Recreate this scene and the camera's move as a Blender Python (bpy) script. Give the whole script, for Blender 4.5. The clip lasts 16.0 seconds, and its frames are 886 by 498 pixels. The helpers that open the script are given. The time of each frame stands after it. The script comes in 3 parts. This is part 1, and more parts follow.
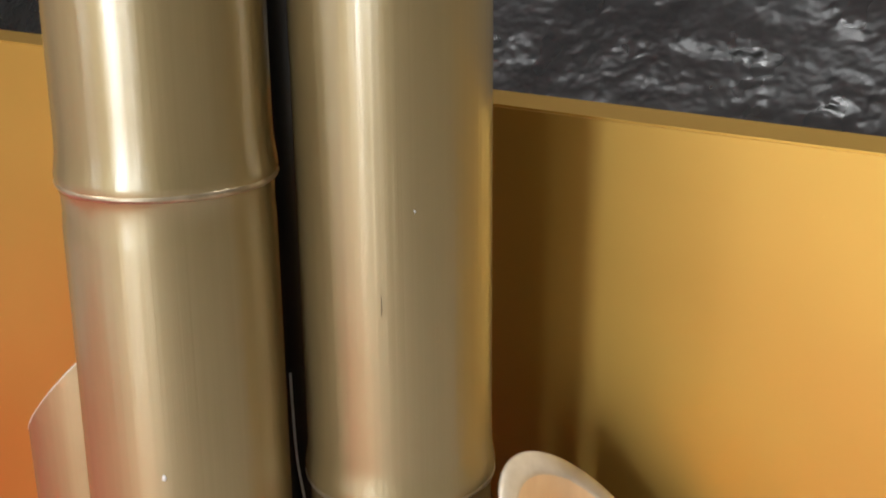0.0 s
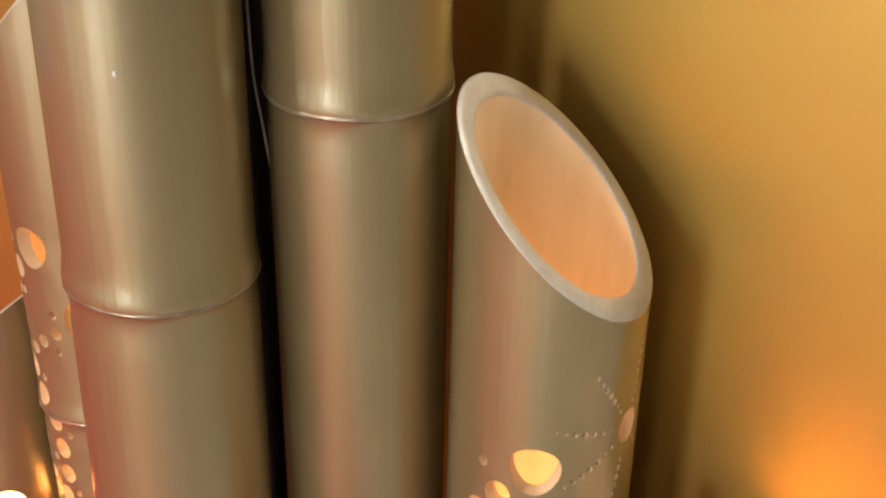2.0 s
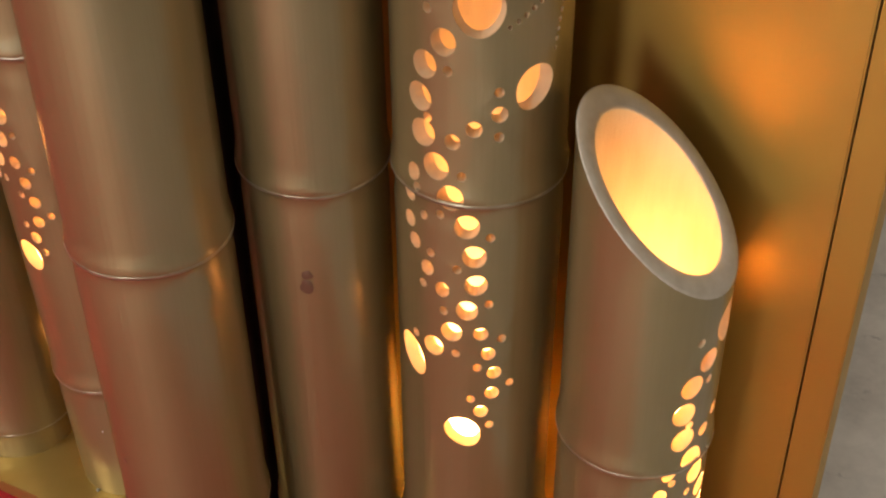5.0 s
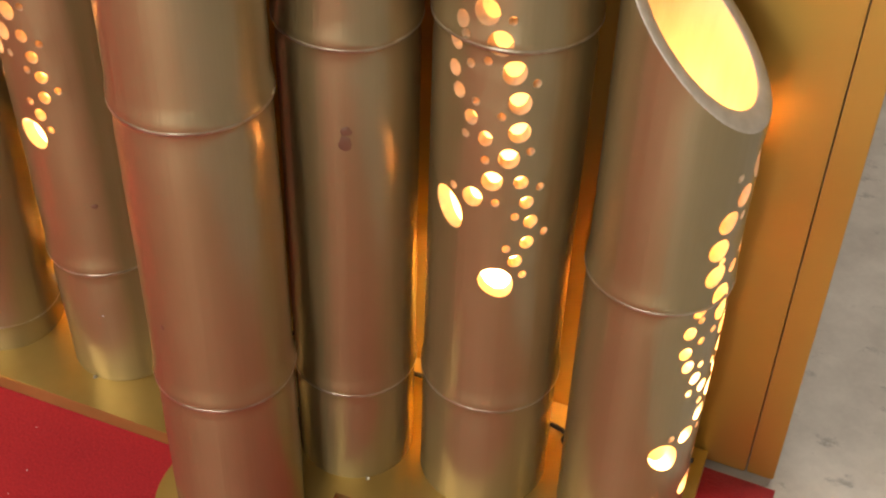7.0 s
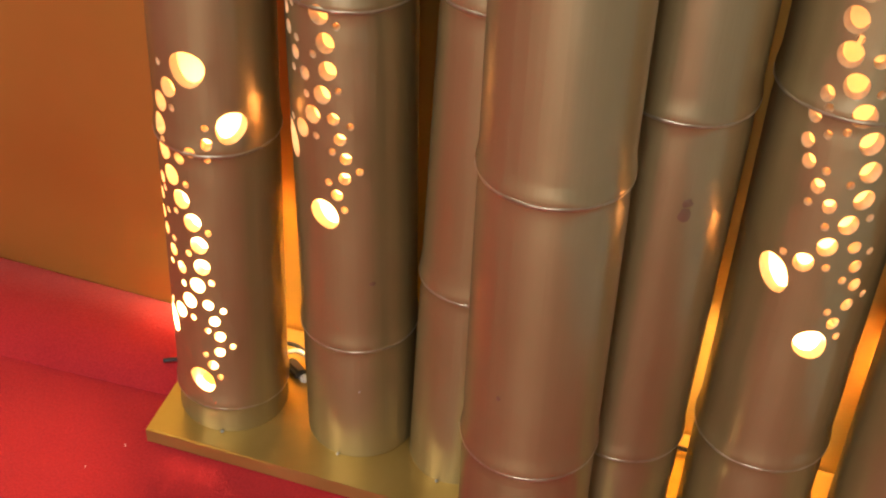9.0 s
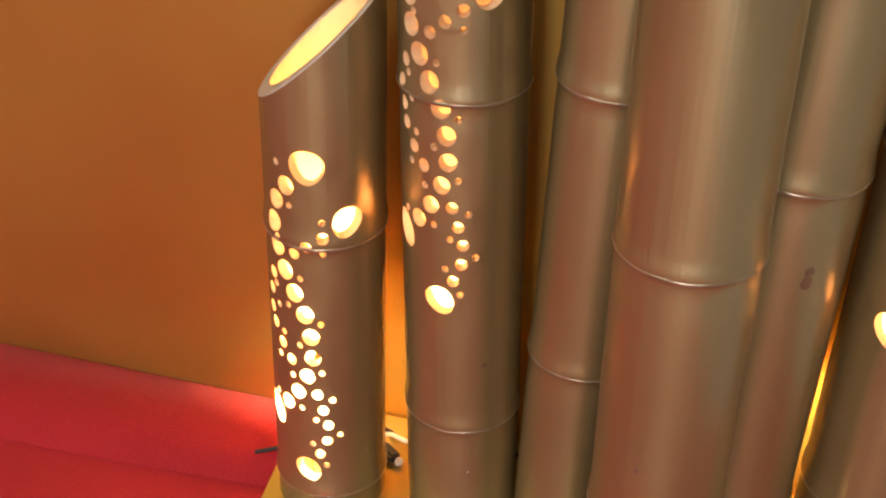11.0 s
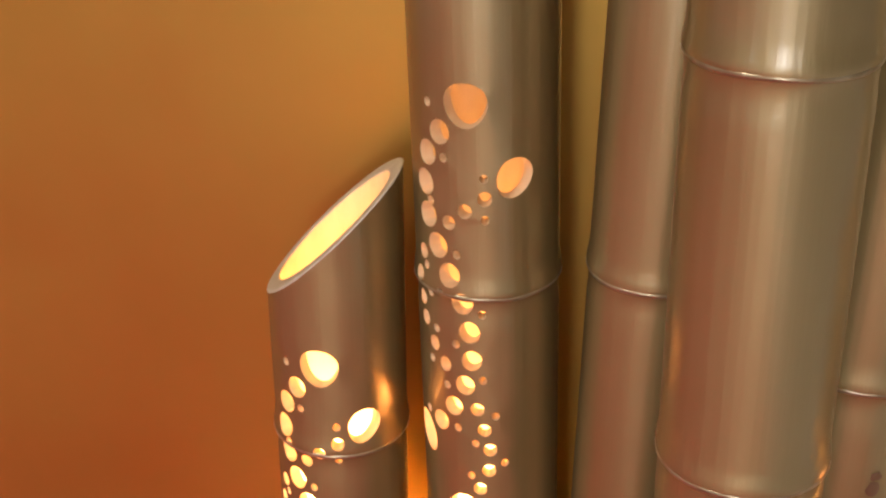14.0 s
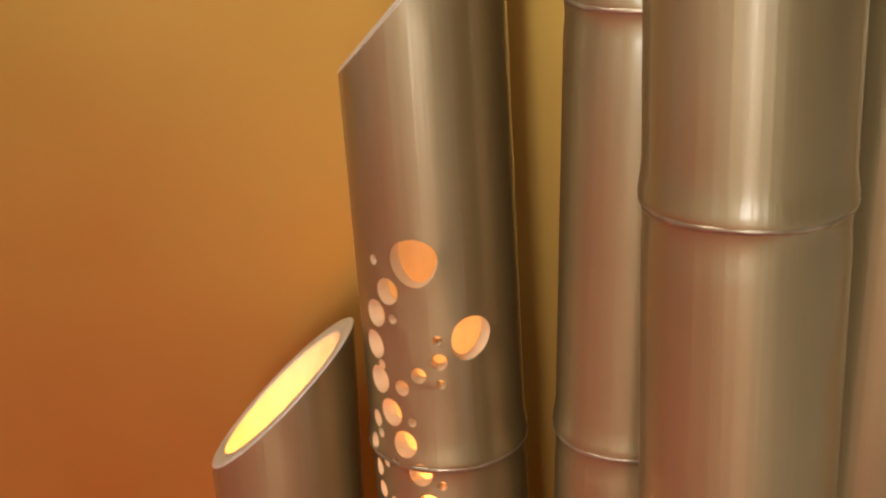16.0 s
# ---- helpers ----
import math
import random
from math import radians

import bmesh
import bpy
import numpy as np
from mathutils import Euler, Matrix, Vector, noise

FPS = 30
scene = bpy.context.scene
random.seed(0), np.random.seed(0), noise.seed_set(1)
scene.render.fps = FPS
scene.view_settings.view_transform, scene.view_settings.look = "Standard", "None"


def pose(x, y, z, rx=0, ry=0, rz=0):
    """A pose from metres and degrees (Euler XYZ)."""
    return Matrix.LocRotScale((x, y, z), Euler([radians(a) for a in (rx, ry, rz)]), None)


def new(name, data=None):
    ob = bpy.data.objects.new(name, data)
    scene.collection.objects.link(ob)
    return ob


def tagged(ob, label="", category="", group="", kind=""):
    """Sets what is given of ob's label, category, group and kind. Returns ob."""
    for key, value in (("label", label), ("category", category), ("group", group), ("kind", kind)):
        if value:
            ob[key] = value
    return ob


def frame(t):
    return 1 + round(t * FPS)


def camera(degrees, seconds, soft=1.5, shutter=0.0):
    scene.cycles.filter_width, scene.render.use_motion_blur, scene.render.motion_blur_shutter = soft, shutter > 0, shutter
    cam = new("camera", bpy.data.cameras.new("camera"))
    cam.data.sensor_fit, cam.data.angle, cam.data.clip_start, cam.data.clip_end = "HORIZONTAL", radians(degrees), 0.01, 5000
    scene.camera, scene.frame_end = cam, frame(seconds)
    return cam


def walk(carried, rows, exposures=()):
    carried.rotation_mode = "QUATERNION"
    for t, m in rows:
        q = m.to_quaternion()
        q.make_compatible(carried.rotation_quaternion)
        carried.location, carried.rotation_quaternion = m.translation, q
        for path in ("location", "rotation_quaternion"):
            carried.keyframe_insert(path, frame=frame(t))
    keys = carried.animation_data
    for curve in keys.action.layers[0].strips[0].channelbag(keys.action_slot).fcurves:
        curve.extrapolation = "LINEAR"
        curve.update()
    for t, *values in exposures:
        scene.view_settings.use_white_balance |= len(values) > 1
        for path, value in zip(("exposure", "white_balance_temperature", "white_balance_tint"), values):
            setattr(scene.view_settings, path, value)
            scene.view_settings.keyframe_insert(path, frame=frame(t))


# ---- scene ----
cam = camera(37.06, 16.0, soft=2.2)
# seconds, x, y, z, yaw, pitch, roll
ROWS = [
    (0.0, 0.0898, -0.0109, 1.1016, 35.85, -18.30, 0.91),
    (0.5, 0.0971, -0.0132, 1.0756, 35.74, -20.60, 1.21),
    (1.0, 0.1073, -0.0206, 1.0550, 35.68, -22.82, 0.85),
    (1.5, 0.1069, -0.0163, 1.0385, 35.83, -25.70, -0.07),
    (2.0, 0.1056, -0.0193, 1.0301, 35.35, -28.83, -0.61),
    (2.5, 0.1091, -0.0312, 0.9993, 34.50, -29.71, -0.48),
    (3.0, 0.1206, -0.0392, 0.9767, 34.35, -31.01, -0.19),
    (3.5, 0.1220, -0.0506, 0.9592, 33.40, -32.75, -0.17),
    (4.0, 0.1201, -0.0670, 0.9463, 31.91, -34.65, -0.08),
    (4.5, 0.1211, -0.0785, 0.9345, 30.65, -36.56, 0.25),
    (5.0, 0.1233, -0.0815, 0.9205, 29.76, -38.24, 0.89),
    (5.2, 0.1202, -0.0814, 0.9125, 29.37, -38.71, 1.00),
    (7.3, 0.0177, -0.2151, 0.8906, 22.58, -41.49, -1.66),
    (7.5, -0.0017, -0.2459, 0.8887, 21.81, -39.79, -2.21),
    (8.0, -0.0559, -0.2761, 0.9041, 21.47, -36.39, -2.84),
    (8.5, -0.1280, -0.2622, 0.9064, 22.06, -36.93, -2.10),
    (9.0, -0.2132, -0.3051, 0.9032, 20.08, -37.97, -2.12),
    (9.2, -0.2456, -0.3163, 0.9027, 19.08, -38.03, -1.96),
    (11.3, -0.3344, -0.3650, 0.9302, 16.39, -34.11, -0.94),
    (11.5, -0.3351, -0.3641, 0.9312, 16.48, -33.58, -0.91),
    (12.0, -0.3350, -0.3640, 0.9332, 16.58, -32.43, -0.80),
    (12.5, -0.3361, -0.3572, 0.9345, 16.61, -31.58, -0.54),
    (13.0, -0.3343, -0.3373, 0.9232, 17.14, -30.19, -0.08),
    (13.5, -0.3470, -0.3119, 0.9132, 16.87, -28.98, 0.21),
    (14.0, -0.3499, -0.2857, 0.9093, 16.90, -27.93, 0.77),
    (14.5, -0.3441, -0.2479, 0.9084, 17.61, -27.25, 1.56),
    (15.0, -0.3423, -0.2139, 0.9100, 17.80, -26.65, 2.72),
    (15.5, -0.3437, -0.1968, 0.9062, 17.63, -25.19, 3.26),
    (16.0, -0.3461, -0.2170, 0.9029, 15.58, -22.55, 2.46),
]
walk(cam, [(t, pose(x, y, z, 90 + pitch, roll, yaw)) for t, x, y, z, yaw, pitch, roll in ROWS], exposures=[(0.0, 0.20, 5950, 8), (1.5, 0.12, 6100, 9), (2.5, -0.08, 6200, 9), (3.5, -0.33, 6300, 10), (5.0, -0.63, 6450, 11), (7.5, -0.21, 6550, 12), (9.0, -0.38, 6550, 13), (12.5, -0.43, 6650, 15), (16.0, -0.36, 6850, 15)])

# ---- light ----
world = bpy.data.worlds.new("hall_world")
scene.world = world
world.use_nodes = True
world.node_tree.nodes["Background"].inputs[0].default_value = (0.9, 0.95, 1.0, 1)
world.node_tree.nodes["Background"].inputs[1].default_value = 0.6


def ceiling_lamp(x, y, sx, sy, watts):
    lamp = bpy.data.lights.new("ceiling_lamp", "AREA")
    lamp.shape, lamp.size, lamp.size_y, lamp.energy = "RECTANGLE", sx, sy, watts
    lamp.color = (1.0, 0.95, 0.88)
    ob = new("ceiling_lamp", lamp)
    ob.matrix_world = pose(x, y, 2.86)
    return ob


for lx, ly, watts in ((-0.3, -1.7, 20), (-2.2, -2.0, 90), (0.7, 1.35, 36)):
    ceiling_lamp(lx, ly, 1.2, 0.3, watts)
# daylight of the hall's windows, in their openings
WINDOWS = ((-3.40, -2.70, 0.10, 2.10), (-0.45, 0.20, 0.10, 2.10), (0.95, 1.45, 0.10, 2.10))
for (wx0, wx1, wz0, wz1), watts in zip(WINDOWS, (12, 80, 24)):
    daylight = bpy.data.lights.new("window_daylight", "AREA")
    daylight.shape, daylight.size, daylight.size_y, daylight.energy = "RECTANGLE", wx1 - wx0 - 0.04, wz1 - wz0 - 0.04, watts
    daylight.color = (0.95, 0.98, 1.0)
    new("window_daylight", daylight).matrix_world = pose((wx0 + wx1) / 2, -4.52, (wz0 + wz1) / 2, 90, 0, 0)


def bulb_lamp(x, y, z, watts):
    lamp = bpy.data.lights.new("bulb_light", "POINT")
    lamp.energy, lamp.color, lamp.shadow_soft_size = watts, (1.0, 0.70, 0.36), 0.03
    new("bulb_light", lamp).location = (x, y, z)


# ---- materials ----
def material(name, colour, rough=0.5, metal=0.0):
    m = bpy.data.materials.new(name)
    m.use_nodes = True
    b = m.node_tree.nodes["Principled BSDF"]
    b.inputs["Base Color"].default_value = (*colour, 1)
    b.inputs["Roughness"].default_value = rough
    b.inputs["Metallic"].default_value = metal
    return m


def noise_node(m, scale, detail=4, stretch=(1, 1, 1), rough=0.55):
    t = m.node_tree
    co, mp, no = t.nodes.new("ShaderNodeTexCoord"), t.nodes.new("ShaderNodeMapping"), t.nodes.new("ShaderNodeTexNoise")
    mp.inputs["Scale"].default_value = stretch
    no.inputs["Scale"].default_value, no.inputs["Detail"].default_value, no.inputs["Roughness"].default_value = scale, detail, rough
    t.links.new(co.outputs["Object"], mp.inputs[0])
    t.links.new(mp.outputs[0], no.inputs["Vector"])
    return no.outputs["Fac"]


def ramp(m, fac, stops):
    r = m.node_tree.nodes.new("ShaderNodeValToRGB")
    e = r.color_ramp.elements
    while len(e) < len(stops):
        e.new(0.5)
    for el, (p, c) in zip(e, stops):
        el.position, el.color = p, (*c, 1) if len(c) == 3 else c
    m.node_tree.links.new(fac, r.inputs[0])
    return r.outputs[0]


def grey(v):
    return (v, v, v)


def mix(m, fac, a, b, mode="MIX"):
    n = m.node_tree.nodes.new("ShaderNodeMix")
    n.data_type, n.blend_type = "RGBA", mode
    for sock, v in ((n.inputs[0], fac), (n.inputs[6], a), (n.inputs[7], b)):
        if isinstance(v, bpy.types.NodeSocket):
            m.node_tree.links.new(v, sock)
        else:
            sock.default_value = v if isinstance(v, float) else (*v, 1)
    return n.outputs[2]


def put(m, socket, value):
    m.node_tree.links.new(value, m.node_tree.nodes["Principled BSDF"].inputs[socket])


def bump(m, height, strength, distance, under=None):
    n = m.node_tree.nodes.new("ShaderNodeBump")
    n.inputs["Strength"].default_value, n.inputs["Distance"].default_value = strength, distance
    m.node_tree.links.new(height, n.inputs["Height"])
    if under is not None:
        m.node_tree.links.new(under, n.inputs["Normal"])
    put(m, "Normal", n.outputs[0])
    return n.outputs[0]


def champagne_bamboo():
    m = material("champagne_bamboo", (0.43, 0.34, 0.14), 0.44, 0.76)
    lie = m.node_tree.nodes.new("ShaderNodeTangent")
    lie.direction_type, lie.axis = "RADIAL", "Z"
    put(m, "Tangent", lie.outputs[0])
    b = m.node_tree.nodes["Principled BSDF"]
    b.inputs["Anisotropic"].default_value, b.inputs["Anisotropic Rotation"].default_value = 0.42, 0.25
    b.inputs["Coat Weight"].default_value, b.inputs["Coat Roughness"].default_value, b.inputs["Coat IOR"].default_value = 1.0, 0.21, 1.75
    streak = noise_node(m, 1.0, 5, (520, 520, 1.6), 0.65)
    blotch = noise_node(m, 9.0, 4, (1, 1, 0.5))
    speck = noise_node(m, 160.0, 2)
    base = ramp(m, blotch, [(0.3, (0.340, 0.257, 0.110)), (0.7, (0.400, 0.312, 0.146))])
    worn = ramp(m, speck, [(0.72, grey(0.0)), (0.80, grey(0.35))])
    put(m, "Base Color", mix(m, worn, base, (0.36, 0.24, 0.15)))
    put(m, "Roughness", ramp(m, streak, [(0.3, grey(0.44)), (0.7, grey(0.54))]))
    band = noise_node(m, 1.0, 3, (110, 110, 0.7), 0.6)
    first = bump(m, streak, 0.13, 0.0006)
    second = bump(m, band, 0.17, 0.0022, first)
    put(m, "Coat Normal", bump(m, blotch, 0.12, 0.004, second))
    return m


def gold_panel_paint():
    m = material("gold_panel_paint", (0.66, 0.42, 0.13), 0.42, 0.88)
    cloud = noise_node(m, 2.2, 4)
    fine = noise_node(m, 240.0, 3)
    put(m, "Base Color", ramp(m, cloud, [(0.3, (0.575, 0.355, 0.072)), (0.7, (0.645, 0.405, 0.093))]))
    put(m, "Roughness", ramp(m, noise_node(m, 5.0, 4), [(0.3, grey(0.41)), (0.7, grey(0.50))]))
    first = bump(m, fine, 0.10, 0.0006)
    bump(m, noise_node(m, 11.0, 3), 0.14, 0.004, first)
    return m


def gold_board_paint():
    m = material("gold_board_paint", (0.58, 0.40, 0.12), 0.36, 0.75)
    put(m, "Base Color", ramp(m, noise_node(m, 14.0, 4), [(0.3, (0.52, 0.36, 0.10)), (0.7, (0.62, 0.44, 0.14))]))
    bump(m, noise_node(m, 120.0, 3, (1, 4, 1)), 0.12, 0.0008)
    return m


def raw_bamboo():
    m = material("raw_bamboo", (0.72, 0.52, 0.30), 0.6)
    put(m, "Base Color", ramp(m, noise_node(m, 30.0, 5, (3, 3, 0.6)), [(0.3, (0.74, 0.53, 0.30)), (0.7, (0.81, 0.61, 0.375))]))
    bump(m, noise_node(m, 80.0, 3, (3, 3, 0.4)), 0.15, 0.001)
    return m


def cut_bamboo():
    m = material("cut_bamboo", (0.62, 0.53, 0.40), 0.36, 0.15)
    put(m, "Base Color", ramp(m, noise_node(m, 90.0, 4), [(0.3, (0.55, 0.47, 0.35)), (0.7, (0.66, 0.58, 0.46))]))
    bump(m, noise_node(m, 220.0, 3), 0.2, 0.0006)
    return m


def node_metal():
    m = material("node_ridge_paint", (0.34, 0.28, 0.18), 0.30, 0.7)
    b = m.node_tree.nodes["Principled BSDF"]
    b.inputs["Coat Weight"].default_value, b.inputs["Coat Roughness"].default_value, b.inputs["Coat IOR"].default_value = 0.7, 0.28, 1.6
    put(m, "Base Color", ramp(m, noise_node(m, 70.0, 4), [(0.35, (0.33, 0.26, 0.15)), (0.6, (0.50, 0.41, 0.27))]))
    bump(m, noise_node(m, 120.0, 3), 0.3, 0.0008)
    return m


def red_felt():
    m = material("red_felt", (0.42, 0.012, 0.018), 0.95)
    fibre = noise_node(m, 420.0, 4)
    put(m, "Base Color", mix(m, ramp(m, noise_node(m, 7.0, 5), [(0.3, grey(0.0)), (0.75, grey(1.0))]),
                             ramp(m, fibre, [(0.3, (0.36, 0.006, 0.012)), (0.7, (0.50, 0.014, 0.02))]),
                             ramp(m, fibre, [(0.3, (0.42, 0.010, 0.015)), (0.7, (0.58, 0.022, 0.026))])))
    m.node_tree.nodes["Principled BSDF"].inputs["Sheen Weight"].default_value = 0.25
    m.node_tree.nodes["Principled BSDF"].inputs["Sheen Tint"].default_value = (1, 0.3, 0.3, 1)
    first = bump(m, fibre, 0.5, 0.002)
    bump(m, noise_node(m, 16.0, 3), 0.25, 0.01, first)
    return m


def grey_stone():
    m = material("grey_stone_floor", (0.33, 0.31, 0.28), 0.45)
    cloud = mix(m, ramp(m, noise_node(m, 9.0, 8, (1, 1, 1), 0.7), [(0.35, grey(0.0)), (0.65, grey(1.0))]),
                (0.43, 0.385, 0.315), (0.62, 0.565, 0.47))
    scuff = ramp(m, noise_node(m, 26.0, 5, (1, 1.6, 1), 0.7), [(0.60, grey(0.0)), (0.70, grey(0.6))])
    put(m, "Base Color", mix(m, scuff, cloud, (0.20, 0.18, 0.15)))
    bump(m, noise_node(m, 60.0, 4), 0.15, 0.002)
    return m


def black_film():
    m = material("black_film", (0.014, 0.015, 0.016), 0.3)
    m.node_tree.nodes["Principled BSDF"].inputs["Specular IOR Level"].default_value = 0.6
    put(m, "Roughness", ramp(m, noise_node(m, 12.0, 3), [(0.3, grey(0.20)), (0.7, grey(0.42))]))
    first = bump(m, noise_node(m, 11.0, 3, (0.8, 1.3, 1.3), 0.5), 0.6, 0.03)
    bump(m, noise_node(m, 34.0, 2), 0.40, 0.012, first)
    return m


def plaster(name, colour):
    m = material(name, colour, 0.8)
    put(m, "Base Color", ramp(m, noise_node(m, 2.0, 4), [(0.3, tuple(c * 0.94 for c in colour)), (0.7, colour)]))
    bump(m, noise_node(m, 90.0, 3), 0.1, 0.002)
    return m


CULM, PANEL, BOARD, RAW = champagne_bamboo(), gold_panel_paint(), gold_board_paint(), raw_bamboo()
CUT, RIDGE, FELT, STONE, FILM = cut_bamboo(), node_metal(), red_felt(), grey_stone(), black_film()
WALL, CEIL = plaster("hall_plaster", (0.19, 0.165, 0.13)), plaster("ceiling_plaster", (0.8, 0.79, 0.77))
STEEL = material("screw_steel", (0.6, 0.58, 0.54), 0.3, 1.0)
RUBBER = material("black_cable_rubber", (0.02, 0.02, 0.022), 0.45)
# plain black of the rod added to fill the culm gap
GAP_BLACK = material("black_gap_fill", (0.012, 0.011, 0.010), 0.42)
WHITE_PLASTIC = material("white_plastic", (0.75, 0.74, 0.70), 0.4)
GLASS = material("lit_bulb_glass", (1.0, 0.85, 0.6), 0.3)
GLASS.node_tree.nodes["Principled BSDF"].inputs["Emission Color"].default_value = (1.0, 0.66, 0.30, 1)
GLASS.node_tree.nodes["Principled BSDF"].inputs["Emission Strength"].default_value = 12.0


# ---- mesh helpers ----
def part(name, bm, mat, parent=None, label=""):
    me = bpy.data.meshes.new(name)
    bm.to_mesh(me)
    bm.free()
    for k in mat if isinstance(mat, (list, tuple)) else [mat]:
        me.materials.append(k)
    ob = new(name, me)
    if parent is not None:
        ob.parent = parent
    if label:
        tagged(ob, label)
    return ob


def smooth(bm):
    for f in bm.faces:
        f.smooth = True


def box(x0, y0, z0, x1, y1, z1, bevel=0.0, seg=2):
    bm = bmesh.new()
    bmesh.ops.create_cube(bm, size=1)
    for v in bm.verts:
        v.co = Vector((x0 if v.co.x < 0 else x1, y0 if v.co.y < 0 else y1, z0 if v.co.z < 0 else z1))
    if bevel:
        bmesh.ops.bevel(bm, geom=bm.edges[:], offset=bevel, segments=seg, affect="EDGES")
    return bm


def prism(outline, z0, z1, bevel=0.0):
    bm = bmesh.new()
    low = [bm.verts.new((x, y, z0)) for x, y in outline]
    high = [bm.verts.new((x, y, z1)) for x, y in outline]
    bm.faces.new(high)
    bm.faces.new(low[::-1])
    n = len(outline)
    for i in range(n):
        bm.faces.new((low[i], low[(i + 1) % n], high[(i + 1) % n], high[i]))
    if bevel:
        edges = [e for e in bm.edges if abs(e.verts[0].co.z - z1) < 1e-6 and abs(e.verts[1].co.z - z1) < 1e-6]
        bmesh.ops.bevel(bm, geom=edges, offset=bevel, segments=2, affect="EDGES")
    return bm


def tube_along(points, radius, sides=8, closed=False):
    """A round cord along smooth points."""
    pts = [Vector(p) for p in points]
    path = []
    n = len(pts)
    for i in range(n if closed else n - 1):
        p0, p1 = pts[(i - 1) % n if closed else max(i - 1, 0)], pts[i]
        p2, p3 = pts[(i + 1) % n], pts[(i + 2) % n if closed else min(i + 2, n - 1)]
        for k in range(8):
            t = k / 8
            path.append(0.5 * ((2 * p1) + (p2 - p0) * t + (2 * p0 - 5 * p1 + 4 * p2 - p3) * t * t + (3 * p1 - p0 - 3 * p2 + p3) * t ** 3))
    if not closed:
        path.append(pts[-1])
    bm = bmesh.new()
    rings = []
    for i, p in enumerate(path):
        a = path[(i + 1) % len(path)] if closed else path[min(i + 1, len(path) - 1)]
        b = path[i - 1] if closed or i else path[0]
        q = (a - b).to_track_quat("Z", "X")
        rings.append([bm.verts.new(p + q @ Vector((radius * math.cos(s * math.tau / sides), radius * math.sin(s * math.tau / sides), 0))) for s in range(sides)])
    for i in range(len(rings) if closed else len(rings) - 1):
        r0, r1 = rings[i], rings[(i + 1) % len(rings)]
        for s in range(sides):
            bm.faces.new((r0[s], r0[(s + 1) % sides], r1[(s + 1) % sides], r1[s]))
    if not closed:
        bm.faces.new(rings[0][::-1])
        bm.faces.new(rings[-1])
    smooth(bm)
    return bm


def lathe(profile, sides=32):
    """A turned form from (radius, height) pairs."""
    bm = bmesh.new()
    rings = [[bm.verts.new((r * math.cos(s * math.tau / sides), r * math.sin(s * math.tau / sides), z)) for s in range(sides)] for r, z in profile]
    for a, b in zip(rings, rings[1:]):
        for s in range(sides):
            bm.faces.new((a[s], a[(s + 1) % sides], b[(s + 1) % sides], b[s]))
    bm.faces.new(rings[0][::-1])
    bm.faces.new(rings[-1])
    smooth(bm)
    return bm


# ---- the hall and the setting ----
def wall_y(x):
    return 0.606 + 0.0125 * (x - 0.03)


tagged(part("floor", box(-4, -4.5, -0.12, 4, 2.6, -0.005), STONE), "worn grey polished stone floor", "floor", kind="structure")
tagged(part("ceiling", box(-4, -4.5, 2.9, 4, 2.6, 3.0), CEIL), "plain white plaster ceiling of the hall", "ceiling", kind="structure")
for nm, b in (("wall_north", (-4, 2.6, -0.12, 4, 2.75, 3.0)), 
              ("wall_west", (-4.15, -4.65, -0.12, -4, 2.75, 3.0)), ("wall_east", (4, -4.65, -0.12, 4.15, 2.75, 3.0))):
    tagged(part(nm, box(*b), WALL), "plain pale plaster wall of the hall", "wall", kind="structure")


def south_wall():
    """The wall with the window openings: blocks round them."""
    bm = bmesh.new()
    left = -4
    for x0, x1, z0, z1 in WINDOWS:
        add_block(bm, left, -0.12, x0, 3.0)
        add_block(bm, x0, -0.12, x1, z0)
        add_block(bm, x0, z1, x1, 3.0)
        left = x1
    add_block(bm, left, -0.12, 4, 3.0)
    return bm


def add_block(bm, x0, z0, x1, z1):
    one = box(x0, -4.65, z0, x1, -4.5, z1)
    me = bpy.data.meshes.new("block")
    one.to_mesh(me)
    one.free()
    bm.from_mesh(me)
    bpy.data.meshes.remove(me)


tagged(part("wall_south", south_wall(), WALL), "plain plaster wall with tall bright windows", "wall", kind="structure")
for n, (wx0, wx1, wz0, wz1) in enumerate(WINDOWS):
    window = tagged(new("window_%d" % (n + 1)), "white framed window letting in daylight", "window", kind="structure")
    window.location = ((wx0 + wx1) / 2, -4.6, (wz0 + wz1) / 2)
    w, h = (wx1 - wx0) / 2, (wz1 - wz0) / 2
    for b in ((-w, -0.03, -h, 0.05 - w, 0.03, h), (w - 0.05, -0.03, -h, w, 0.03, h), (0.05 - w, -0.03, -h, w - 0.05, 0.03, 0.05 - h), (0.05 - w, -0.03, h - 0.05, w - 0.05, 0.03, h)):
        part("window_frame", box(*b), CEIL, window)


